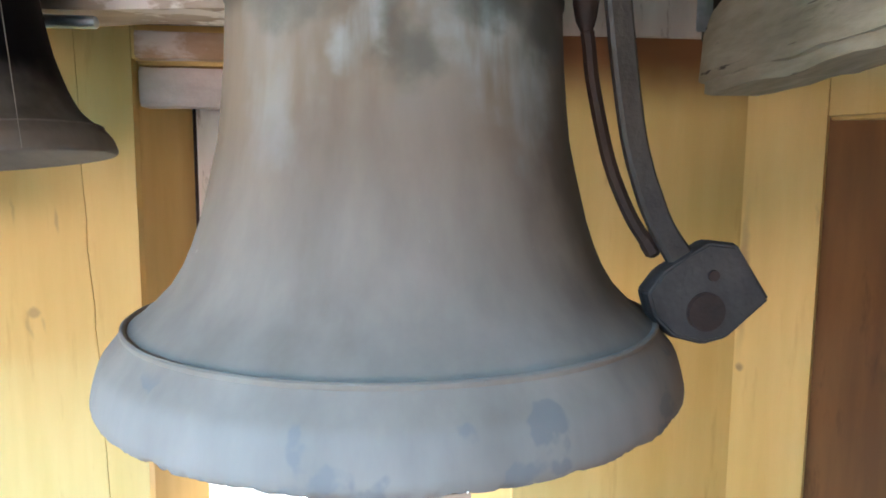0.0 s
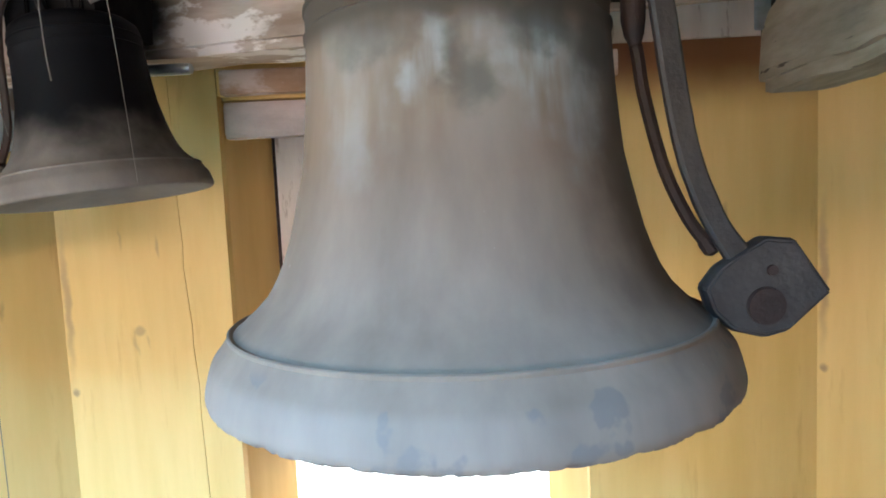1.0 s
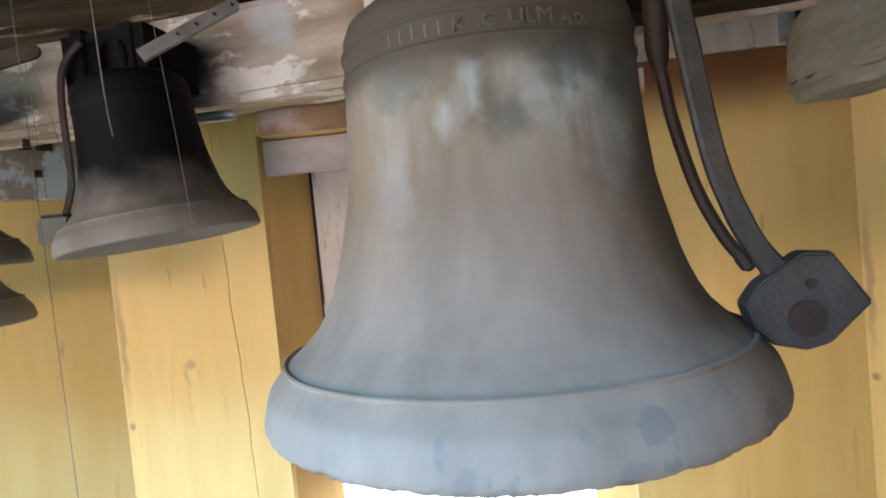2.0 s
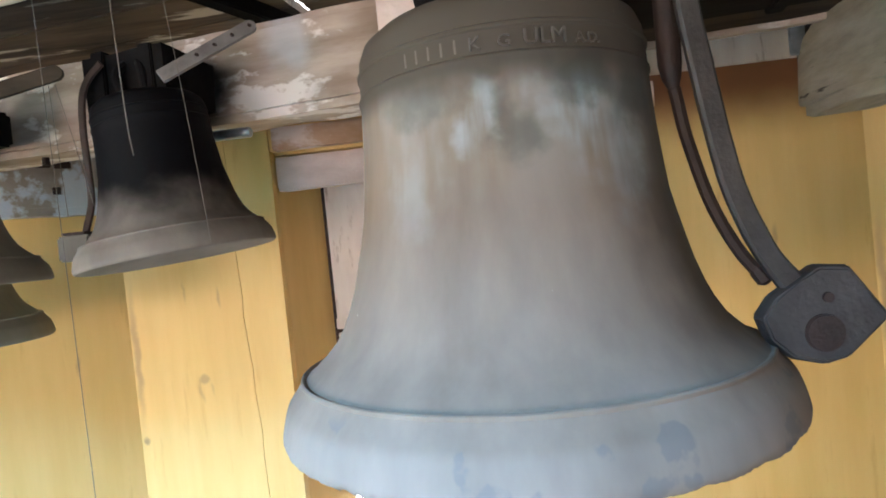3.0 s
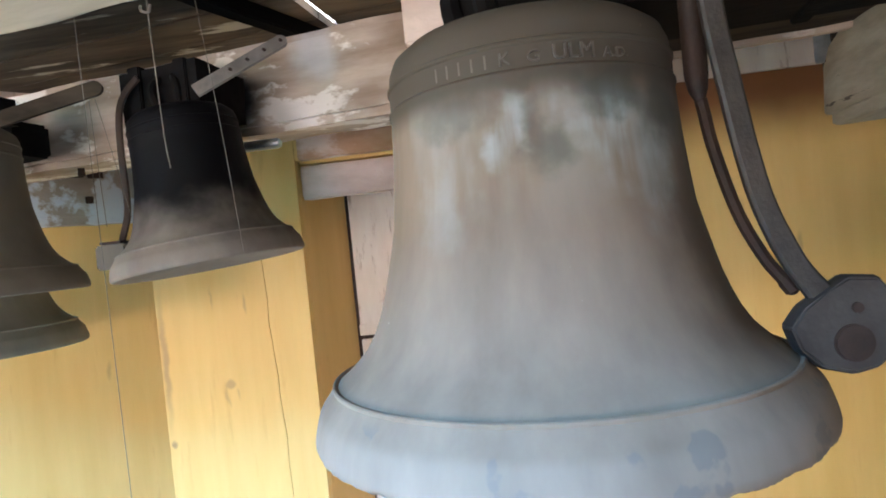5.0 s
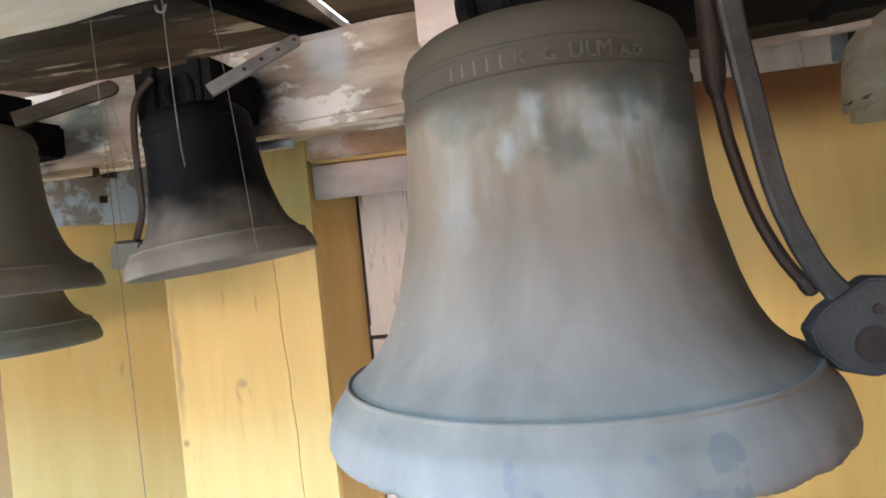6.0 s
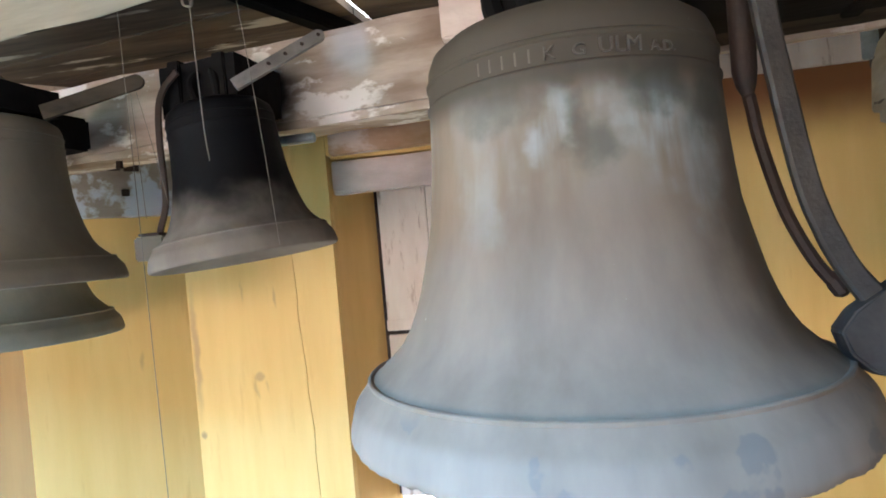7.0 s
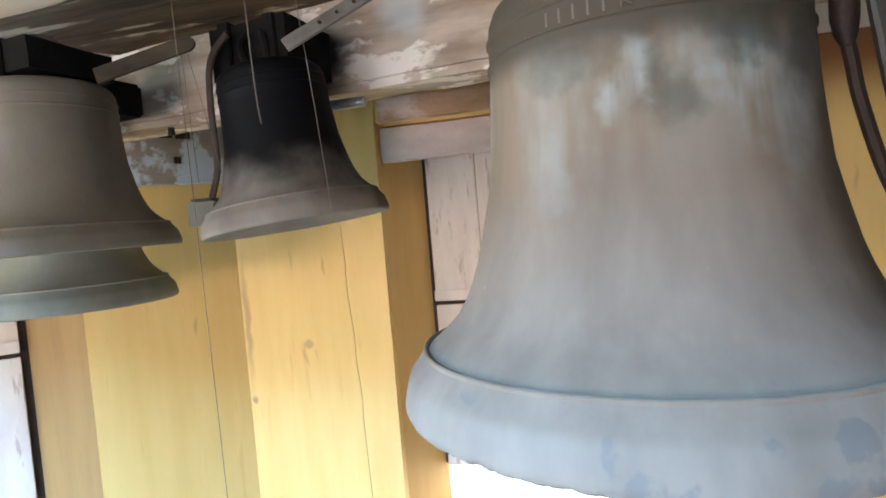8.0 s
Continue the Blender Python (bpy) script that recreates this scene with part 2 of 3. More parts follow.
stain(BELL_BEAM, (0.16, 0.1, 0.065), (((0.98, -0.085, 0.21), 0.09, 2.2, 0.06, 0.7), ((0.82, -0.085, 0.04), 0.06, 2.5, 0.05, 0.6)))
PALE_BEAM = material("pale_worn_wood", (0.5, 0.43, 0.33), (0.7, 0.62, 0.5), rough=0.8, scale=(2.5, 12, 12), bump=0.5, patch=(0.36, 0.3, 0.22), patch_at=0.64, patch_scale=(3, 9, 9))
DARK_BEAM = material("dark_brown_beam", (0.015, 0.012, 0.01), (0.06, 0.046, 0.034), rough=0.85, scale=(2.5, 14, 14), bump=0.6)
SOOT_WOOD = material("sooty_wood", (0.003, 0.003, 0.0035), (0.011, 0.010, 0.010), rough=0.95, scale=(3, 12, 12), bump=0.5)
PLATE = material("stained_plate", (0.26, 0.22, 0.19), (0.42, 0.38, 0.34), rough=0.8, scale=(5, 8, 8), bump=0.4, patch=(0.58, 0.65, 0.74), patch_at=0.49, patch_scale=5.5, patch_soft=0.05)
PALE_IRON = material("pale_grey_iron", (0.12, 0.11, 0.105), (0.25, 0.23, 0.215), rough=0.6, metal=0.2, scale=(14, 14, 14), fine=90, bump=0.3)
for m in (SOOT_WOOD, DARK_BEAM):
    m.node_tree.nodes["Principled BSDF"].inputs["Specular IOR Level"].default_value = 0.08
ROUGH_BEAM = material("weathered_oak", (0.17, 0.15, 0.11), (0.36, 0.33, 0.26), rough=0.9, scale=(4, 16, 16), bump=1.0, patch=(0.05, 0.042, 0.032), patch_at=0.64, patch_scale=(2.2, 30, 30), patch_soft=0.03)
DARK_BOARD = material("dark_ceiling_board", (0.014, 0.01, 0.008), (0.19, 0.138, 0.1), rough=0.85, scale=(1.3, 10, 10), bump=0.7, patch=(0.52, 0.47, 0.41), patch_at=0.59, patch_scale=(1.6, 11, 11), patch_soft=0.05)
stain(DARK_BOARD, (0.004, 0.004, 0.005), (((-0.86, 1.35, 2.35), 0.26, 1.3, 0.16, 0.95), ((-1.4, 1.3, 2.35), 0.3, 1.4, 0.2, 0.9)))
WHITE_BOARD = material("flaking_white_paint", (0.58, 0.46, 0.39), (0.78, 0.69, 0.61), rough=0.75, scale=(6, 6, 1.5), bump=0.6, patch=(0.48, 0.37, 0.30), patch_at=0.585, patch_scale=(20, 20, 4), patch_soft=0.05)
BROWN_BOARD = material("brown_stained_board", (0.36, 0.2, 0.09), (0.55, 0.38, 0.26), rough=0.8, scale=(4, 10, 10), bump=0.5, patch=(0.68, 0.56, 0.48), patch_at=0.52, patch_scale=(4, 6, 6), patch_soft=0.1)
LINTEL = material("old_whitewash", (0.52, 0.41, 0.35), (0.75, 0.63, 0.57), rough=0.8, scale=(4, 10, 10), bump=0.5, patch=(0.78, 0.72, 0.68), patch_at=0.63, patch_scale=7)
BRONZE = material("bell_bronze", (0.17, 0.145, 0.125), (0.27, 0.235, 0.205), rough=0.5, metal=0.35, scale=(5, 5, 2.2), fine=120, bump=0.12)
DULL_BRONZE = material("dull_bronze", (0.085, 0.072, 0.056), (0.16, 0.138, 0.112), rough=0.66, metal=0.15, scale=(5, 5, 2.2), fine=120, bump=0.12)
# letter bronze made paler, for the highlights on the raised edges
LIT_LETTER_BRONZE = material("lit_letter_bronze", (0.06, 0.052, 0.042), (0.12, 0.105, 0.088), rough=0.5, metal=0.2, scale=(40, 40, 40), fine=150, bump=0.1)
GREEN_BRONZE = material("greenish_bronze", (0.13, 0.13, 0.10), (0.24, 0.24, 0.2), rough=0.66, metal=0.12, scale=(5, 5, 2.2), fine=120, bump=0.12)
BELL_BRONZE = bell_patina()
DARK_BRONZE = soot_shade_patina()
IRON = material("forged_iron", (0.022, 0.018, 0.016), (0.055, 0.046, 0.041), rough=0.55, metal=0.3, scale=(12, 12, 12), fine=90, bump=0.4)
RUSTY = material("dark_rusty_iron", (0.014, 0.007, 0.005), (0.045, 0.022, 0.014), rough=0.7, metal=0.3, scale=(12, 12, 12), fine=90, bump=0.4)
STEEL = material("galvanised_steel", (0.26, 0.31, 0.36), (0.5, 0.57, 0.64), rough=0.32, metal=0.7, scale=(20, 20, 20), fine=90, bump=0.1)
CORD = material("grey_cord", (0.1, 0.088, 0.076), (0.2, 0.18, 0.16), rough=0.9, scale=(60, 60, 20), fine=300, bump=0.3)
FLOOR = material("floor_boards", (0.08, 0.06, 0.045), (0.17, 0.135, 0.1), rough=0.85, scale=(2, 14, 14), bump=0.5)


# ---- building helpers ----
def part(name, bm, mat, parent=None, label="", smooth=False):
    me = bpy.data.meshes.new(name)
    bmesh.ops.recalc_face_normals(bm, faces=bm.faces)
    bm.to_mesh(me)
    bm.free()
    if smooth:
        me.shade_smooth()
        me.set_sharp_from_angle(angle=radians(40))
    me.materials.append(mat)
    ob = new(name, me)
    if parent:
        ob.parent = parent
    if label:
        ob["label"] = label
    return ob


def empty(name, m):
    ob = new(name)
    ob.matrix_world = m
    return ob


def box(x0, x1, y0, y1, z0, z1, bevel=0.004, wobble=0.0, cuts=0):
    """A bevelled block; wobble pushes its points about for hewn or worn timber."""
    bm = bmesh.new()
    bmesh.ops.create_cube(bm, size=1, matrix=Matrix.Translation(((x0 + x1) / 2, (y0 + y1) / 2, (z0 + z1) / 2)) @ Matrix.Diagonal((x1 - x0, y1 - y0, z1 - z0, 1)))
    if cuts:
        bmesh.ops.subdivide_edges(bm, edges=bm.edges, cuts=cuts, use_grid_fill=True)
    elif bevel:
        bmesh.ops.bevel(bm, geom=bm.edges, offset=bevel, segments=2, affect="EDGES")
    if wobble:
        for v in bm.verts:
            v.co += noise.noise_vector(v.co * 6) * wobble + noise.noise_vector(v.co * 25) * wobble * 0.3
    return bm


def lathe(profile, steps=96, chip=0.0):
    """Turn (radius, height) pairs round z."""
    bm = bmesh.new()
    rings = []
    for r, z in profile:
        ring = []
        for i in range(steps):
            a = 2 * math.pi * i / steps
            ring.append(bm.verts.new((r * math.cos(a), r * math.sin(a), z)))
        rings.append(ring)
    for a, b in zip(rings, rings[1:]):
        for i in range(steps):
            bm.faces.new((a[i], a[(i + 1) % steps], b[(i + 1) % steps], b[i]))
    return bm


def tube(points, radii, sides=12, flat=1.0):
    """A bar along points; flat below 1 makes it a strap (thin sideways)."""
    bm = bmesh.new()
    rings = []
    pts = [Vector(p) for p in points]
    for i, p in enumerate(pts):
        d = (pts[min(i + 1, len(pts) - 1)] - pts[max(i - 1, 0)]).normalized()
        side = Vector((0, 1, 0)) - d * d.y
        side.normalize()
        other = d.cross(side)
        r = radii[i] if isinstance(radii, (list, tuple)) else radii
        rings.append([bm.verts.new(p + (side * math.cos(2 * math.pi * k / sides) * flat + other * math.sin(2 * math.pi * k / sides)) * r) for k in range(sides)])
    for a, b in zip(rings, rings[1:]):
        for k in range(sides):
            bm.faces.new((a[k], a[(k + 1) % sides], b[(k + 1) % sides], b[k]))
    bm.faces.new(rings[0][::-1])
    bm.faces.new(rings[-1])
    return bm


def curve_through(points, n=8):
    """Points of a Catmull-Rom curve."""
    p = [Vector(q) for q in points]
    p = [p[0] * 2 - p[1]] + p + [p[-1] * 2 - p[-2]]
    out = []
    for i in range(1, len(p) - 2):
        for k in range(n):
            t = k / n
            a, b, c, d = p[i - 1], p[i], p[i + 1], p[i + 2]
            out.append(0.5 * (2 * b + (c - a) * t + (2 * a - 5 * b + 4 * c - d) * t * t + (3 * b - a - 3 * c + d) * t ** 3))
    out.append(p[-2])
    return out


# ---- the octagonal bell chamber ----
SIDE, APOTHEM = 3.0, 3.62
CENTRE = Vector((-0.135, 2.305 - APOTHEM, 0))
WALL_TOP = 2.1


def wall_pose(k):
    """Middle of wall k at floor height: its x runs along the wall, its y points outwards."""
    return Matrix.Translation(CENTRE) @ pose(0, 0, 0, 0, 0, 45 * k) @ Matrix.Translation((0, APOTHEM, 0))


def cracked_board(edge0, edge1, levels):
    """A board from the floor up between two uneven edges, given as x at each level."""
    bm = bmesh.new()
    rows = [[bm.verts.new(p) for p in ((a, 0, z), (b, 0, z), (b, 0.05, z), (a, 0.05, z))] for a, b, z in zip(edge0, edge1, levels)]
    for r, q in zip(rows, rows[1:]):
        for k in range(4):
            bm.faces.new((r[k], r[(k + 1) % 4], q[(k + 1) % 4], q[k]))
    bm.faces.new(rows[0])
    bm.faces.new(rows[-1])
    return bm


def wall(name, k, left, right, low, high, shutters, seams=(), splay=0.09, reveal=None, crack=()):
    """One side of the octagon with a splayed window: painted boards on both piers, panels above and below, boarded shutters set back."""
    top, thick = 2.62, 0.30
    root = tagged(empty(name, wall_pose(k)), "ochre-painted boarded wall with a deep shuttered window recess", "wall", kind="structure")
    half = SIDE / 2 + 0.0
    edges = [-half, *[s for s in seams if s < left], left], [right, *[s for s in seams if s > right], half]
    for e in edges:
        for a, b in zip(e, e[1:]):
            if crack and b == left:
                levels = [z for x, z in crack]
                split = [x for x, z in crack]
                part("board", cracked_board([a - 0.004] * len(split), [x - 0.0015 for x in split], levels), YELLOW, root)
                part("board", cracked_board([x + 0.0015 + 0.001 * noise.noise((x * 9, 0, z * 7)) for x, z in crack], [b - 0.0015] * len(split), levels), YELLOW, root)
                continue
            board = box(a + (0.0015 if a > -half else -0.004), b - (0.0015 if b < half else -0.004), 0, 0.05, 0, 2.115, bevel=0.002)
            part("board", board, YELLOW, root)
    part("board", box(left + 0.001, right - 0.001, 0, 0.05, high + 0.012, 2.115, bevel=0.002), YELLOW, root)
    part("board", box(left + 0.001, right - 0.001, 0, 0.05, 0, low, bevel=0.002), YELLOW, root)
    part("frieze", box(-half, half, 0.004, 0.12, 2.115, top, bevel=0.006), WHITE_BOARD, root, "whitewashed board along the top of the wall")
    # masonry behind the boards
    bm = bmesh.new()
    for a, b, z0, z1 in ((-half - 0.12, left - 0.03, 0, top), (right + 0.03, half + 0.12, 0, top), (left - 0.03, right + 0.03, high + 0.1, top), (left - 0.03, right + 0.03, 0, low - 0.03)):
        bmesh.ops.create_cube(bm, size=1, matrix=Matrix.Translation(((a + b) / 2, 0.052 + thick / 2, (z0 + z1) / 2)) @ Matrix.Diagonal((b - a, thick, z1 - z0, 1)))
    part("core", bm, BEAM, root)
    # splayed reveals, sill and head
    for s, x in ((1, left), (-1, right)):
        bm = bmesh.new()
        pts = [(x - s * 0.002, 0.05), (x + s * (splay + 0.025), 0.305), (x + s * (splay + 0.025) - s * 0.03, 0.32), (x - s * 0.03, 0.06)]
        vs = [[bm.verts.new((px, py, z)) for px, py in pts] for z in (low, high + 0.01)]
        for i in range(4):
            bm.faces.new((vs[0][i], vs[0][(i + 1) % 4], vs[1][(i + 1) % 4], vs[1][i]))
        bm.faces.new(vs[0])
        bm.faces.new(vs[1])
        part("reveal", bm, reveal or REVEAL, root, "reveal board in ochre, toned for its light and shade")
    part("sill", box(left, right, 0.052, 0.34, low - 0.03, low, bevel=0.003), YELLOW, root)
    part("head", box(left, right, 0.052, 0.34, high, high + 0.03, bevel=0.003), YELLOW, root)
    # shutters
    for z0, z1 in shutters:
        x0, x1 = left + splay + 0.034, right - splay - 0.034
        n = 5
        shutter = part("shutter", box(x0 - 0.03, x1 + 0.03, 0.285, 0.303, z0 - 0.003, z1 + 0.02, bevel=0.002), RUSTY, root, "flaking white-painted board shutter")
        w = (x1 - x0) / n
        for i in range(n):
            part("plank", box(x0 + i * w + 0.002, x0 + (i + 1) * w - 0.002, 0.262, 0.285, z0, z1, bevel=0.003), WHITE_BOARD, shutter)
        part("rail", box(x0, x1, 0.25, 0.262, z0, z0 + 0.05, bevel=0.003), WHITE_BOARD, shutter)
    return root


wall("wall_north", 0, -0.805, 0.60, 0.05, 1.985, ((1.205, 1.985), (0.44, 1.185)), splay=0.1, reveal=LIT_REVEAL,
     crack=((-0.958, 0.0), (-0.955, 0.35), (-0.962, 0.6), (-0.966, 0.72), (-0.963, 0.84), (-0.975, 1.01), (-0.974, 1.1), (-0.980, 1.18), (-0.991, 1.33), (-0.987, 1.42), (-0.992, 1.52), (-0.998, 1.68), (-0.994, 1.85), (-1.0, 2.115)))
wall("wall_north_west", 1, -0.89, 0.89, 0.05, 1.8, ((1.17, 1.8), (0.44, 1.15)), seams=(-1.25,), splay=0.2, reveal=SHADED_REVEAL)
wall("wall_north_east", 7, -1.23, 0.8, 0.05, 1.8, ((1.17, 1.8), (0.05, 1.15)), splay=0.4, reveal=UNLIT_REVEAL)
for k, name in ((2, "wall_west"), (3, "wall_south_west"), (4, "wall_south")):
    wall(name, k, -0.85, 0.85, 0.3, 1.9, ((1.5, 1.9),))
# unseen sides, shuttered to keep light off the right of the bell
for k, name in ((5, "wall_south_east"), (6, "wall_east")):
    wall(name, k, -0.85, 0.85, 0.3, 1.9, ((1.1, 1.9), (0.3, 1.08)))

# boards between the wall tops and the roof
for k, name in enumerate(("upper_wall_north", "upper_wall_north_west", "upper_wall_west", "upper_wall_south_west", "upper_wall_south", "upper_wall_south_east", "upper_wall_east", "upper_wall_north_east")):
    root = tagged(empty(name, wall_pose(k)), "ochre-painted boards above the window walls", "wall", kind="structure")
    part("board", box(-SIDE / 2, SIDE / 2, 0.0, 0.12, 2.62, 3.0), YELLOW, root)

DAY, SKY_BLUE = (1.0, 0.79, 0.77), (0.215, 0.54, 1.0)
LAMPS = ((2, 0.31, 1.48, 110, DAY), (3, 0.31, 1.48, 140, DAY), (4, 0.31, 1.48, 85, DAY))
for k, z0, z1, watts, colour in LAMPS:
    opening_lamp(wall_pose(k) @ pose(0, 0.3, (z0 + z1) / 2, 90, 0, 180), 1.3, z1 - z0, watts, colour)
# blue lamp in an unseen roof hatch, added to light the bells from above
opening_lamp(pose(-2.7, -1.8, 3.02), 1.5, 1.5, 2050, SKY_BLUE)

GLARE = bpy.data.materials.new("hazy_daylight")
GLARE.use_nodes = True
nt = GLARE.node_tree
em = nt.nodes.new("ShaderNodeEmission")
em.inputs["Color"].default_value, em.inputs["Strength"].default_value = (0.95, 0.97, 1.0, 1), 8.0
nt.links.new(em.outputs[0], nt.nodes["Material Output"].inputs["Surface"])
for k in (0, 1, 7):
    ob = part("backdrop", box(-2.5, 2.5, 0.0, 0.01, -1.0, 2.2, bevel=0), GLARE)
    ob.matrix_world = wall_pose(k) @ Matrix.Translation((0, 1.0, 0))
    tagged(ob, "bright hazy daylight outside the window", "backdrop", kind="structure")

bm = bmesh.new()
bmesh.ops.create_cone(bm, cap_ends=True, segments=8, radius1=4.6, radius2=4.6, depth=0.1, matrix=Matrix.Translation(CENTRE + Vector((0, 0, -0.055))) @ pose(0, 0, 0, 0, 0, 22.5))
tagged(part("floor", bm, FLOOR), "dark dusty wooden floor of the bell chamber", "floor", kind="structure")

bm = bmesh.new()
bmesh.ops.create_grid(bm, x_segments=2, y_segments=2, size=1500, matrix=Matrix.Translation((0, 0, -18)))
tagged(part("ground", bm, GROUND), "green-grey land far below the bell tower", "ground", kind="structure")

# unseen boards added to keep bounced light off the bell's right side
screen = tagged(empty("light_screen", pose(0.80, 0, 0)), "unseen dark boards added under the hewn beam to block light", "wall", kind="structure")
for k in range(17):
    part("board", box(0.0, 0.04, 0.5 - 0.3 * (k + 1) + 0.003, 0.5 - 0.3 * k, 0.0, 1.77, bevel=0.003), DARK_BOARD, screen)

# ---- timbers ----
def beam(name, a, b, width, height, mat, label, wobble=0.004, thing="timber beam", roll=0, blunt=0.0, cut=0.0):
    """A hewn timber from a to b; both name the middle of its underside."""
    a, b = Vector(a), Vector(b)
    d = b - a
    n = max(int(d.length / 0.06), 2)
    bm = bmesh.new()
    bmesh.ops.create_cube(bm, size=1)
    bmesh.ops.bevel(bm, geom=[e for e in bm.edges if abs((e.verts[0].co - e.verts[1].co).x) > 0.5], offset=0.09, segments=2, affect="EDGES")
    long = [e for e in bm.edges if abs((e.verts[0].co - e.verts[1].co).x) > 0.5]
    bmesh.ops.subdivide_edges(bm, edges=long, cuts=n)
    for v in bm.verts:
        v.co = Vector((v.co.x * d.length, v.co.y * width, (v.co.z + 0.5) * height))
        near = v.co.x + d.length / 2
        if blunt and near < blunt:
            shrink = 0.55 + 0.45 * math.sqrt(max(0, 1 - (1 - near / blunt) ** 2))
            v.co.y *= shrink
            v.co.z = height * 0.5 + (v.co.z - height * 0.5) * shrink
        if cut and near < cut:
            v.co.z -= max(0, v.co.z - height * 0.3) * 0.85 * (1 - near / cut)
        v.co += noise.noise_vector(v.co * 5 + a) * wobble + noise.noise_vector(v.co * 22 + a) * wobble * 0.4
    ob = part(name, bm, mat, smooth=True)
    ob.matrix_world = Matrix.Translation((a + b) / 2) @ d.to_track_quat("X", "Z").to_matrix().to_4x4() @ pose(0, 0, 0, roll)
    return tagged(ob, label, thing)


beam("bell_beam", (-2.5, 1.86, 1.95), (0.12, 1.455, 1.95), 0.17, 0.26, BELL_BEAM, "long old timber beam with whitewash stains behind the bells", wobble=0.007)
# right half of the same beam, its shade put into a darker colour
beam("bell_beam", (0.12, 1.45, 2.015), (0.80, 1.335, 2.01), 0.15, 0.22, DARK_BEAM, "right half of the bell beam, painted dark for its shade", wobble=0.007)
# pale strip added for the lit underside of that half
beam("batten", (0.13, 1.525, 2.0), (0.80, 1.412, 1.996), 0.03, 0.035, BEAM, "pale strip added as the lit underside of the beam", wobble=0.004, thing="batten")
beam("edge_beam", (-2.4, 1.09, 2.14), (0.1, 0.76, 2.14), 0.32, 0.16, PALE_BEAM, "pale worn timber beam under the ceiling", wobble=0.007)
beam("hewn_beam", (0.885, 1.64, 1.785), (0.80, -2.0, 1.785), 0.2, 0.30, ROUGH_BEAM, "rough-hewn grey oak beam with deep cracks", wobble=0.026, blunt=0.2, cut=0.26)
beam("wall_plate", (-2.6, 1.28, 1.81), (-1.62, 2.26, 1.81), 0.10, 0.34, PLATE, "stained wall plate above the ochre boards", wobble=0.006)
beam("lintel", (-0.93, 2.38, 1.836), (0.5, 2.38, 1.836), 0.08, 0.14, LINTEL, "pinkish whitewashed wooden lintel block over the window")
beam("window_head", (-0.90, 2.27, 1.99), (0.6, 2.27, 1.99), 0.06, 0.09, BROWN_BOARD, "old stained board above the window lintel")

# unseen boards added beside the edge beam, to shade the upper part of the bells
walkway = tagged(empty("walkway", pose(0, 0, 2.17)), "unseen boards added under the roof to shade the bell tops", "walkway", kind="structure")
for k in range(6):
    part("board", box(-3.2, 0.95, -0.46 + k * 0.2, -0.265 + k * 0.2, 0.0, 0.035, bevel=0.003), PALE_BEAM, walkway)

ceiling = bmesh.new()
rnd = random.Random(4)
turn = math.atan2(-0.153, 0.988)
v = Vector((0.153, 0.988, 0))
for i in range(1, 14):
    w = 0.2
    c = Vector((-0.3, 0.6, 2.36 + rnd.uniform(-0.008, 0.012))) + v * (i * w)
    lean = rnd.uniform(-3, 3)
    # two boards stop short of each other and leave a chink of daylight
    for x0, x1 in ((-4.5, -0.482), (-0.446, 4.5)) if i in (5, 6) else ((-4.5, 4.5),):
        bmesh.ops.create_cube(ceiling, size=1, matrix=Matrix.Translation(c) @ Matrix.Rotation(turn, 4, "Z") @ pose((x0 + x1) / 2, 0, 0, lean) @ Matrix.Diagonal((x1 - x0, w - 0.008, 0.03, 1)))
tagged(part("ceiling", ceiling, DARK_BOARD), "dark old ceiling boards with pale worn streaks", "ceiling", kind="structure")
# unseen roof, with a gap left for the added hatch lamp
bm = bmesh.new()
for x0, x1, y0, y1 in ((-5, -3.47, -6.5, 4), (-1.93, 5, -6.5, 4), (-3.47, -1.93, -6.5, -2.57), (-3.47, -1.93, -1.03, 4)):
    bmesh.ops.create_cube(bm, size=1, matrix=Matrix.Translation(((x0 + x1) / 2, (y0 + y1) / 2, 3.03)) @ Matrix.Diagonal((x1 - x0, y1 - y0, 0.06, 1)))
tagged(part("roof_boards", bm, DARK_BOARD), "dark roof boards high above the bell chamber", "ceiling", kind="structure")


ob = part("backdrop", box(-0.16, 0.16, -0.25, 0.3, 0.0, 0.01, bevel=0), GLARE)
ob.matrix_world = pose(-0.64, 1.78, 2.46)
tagged(ob, "bright daylight under the roof above a ceiling chink", "backdrop", kind="structure")
beam("joist", (-0.98, 1.05, 2.30), (-0.585, 2.0, 2.30), 0.06, 0.05, SOOT_WOOD, "thin dark joist under the ceiling boards", thing="joist")


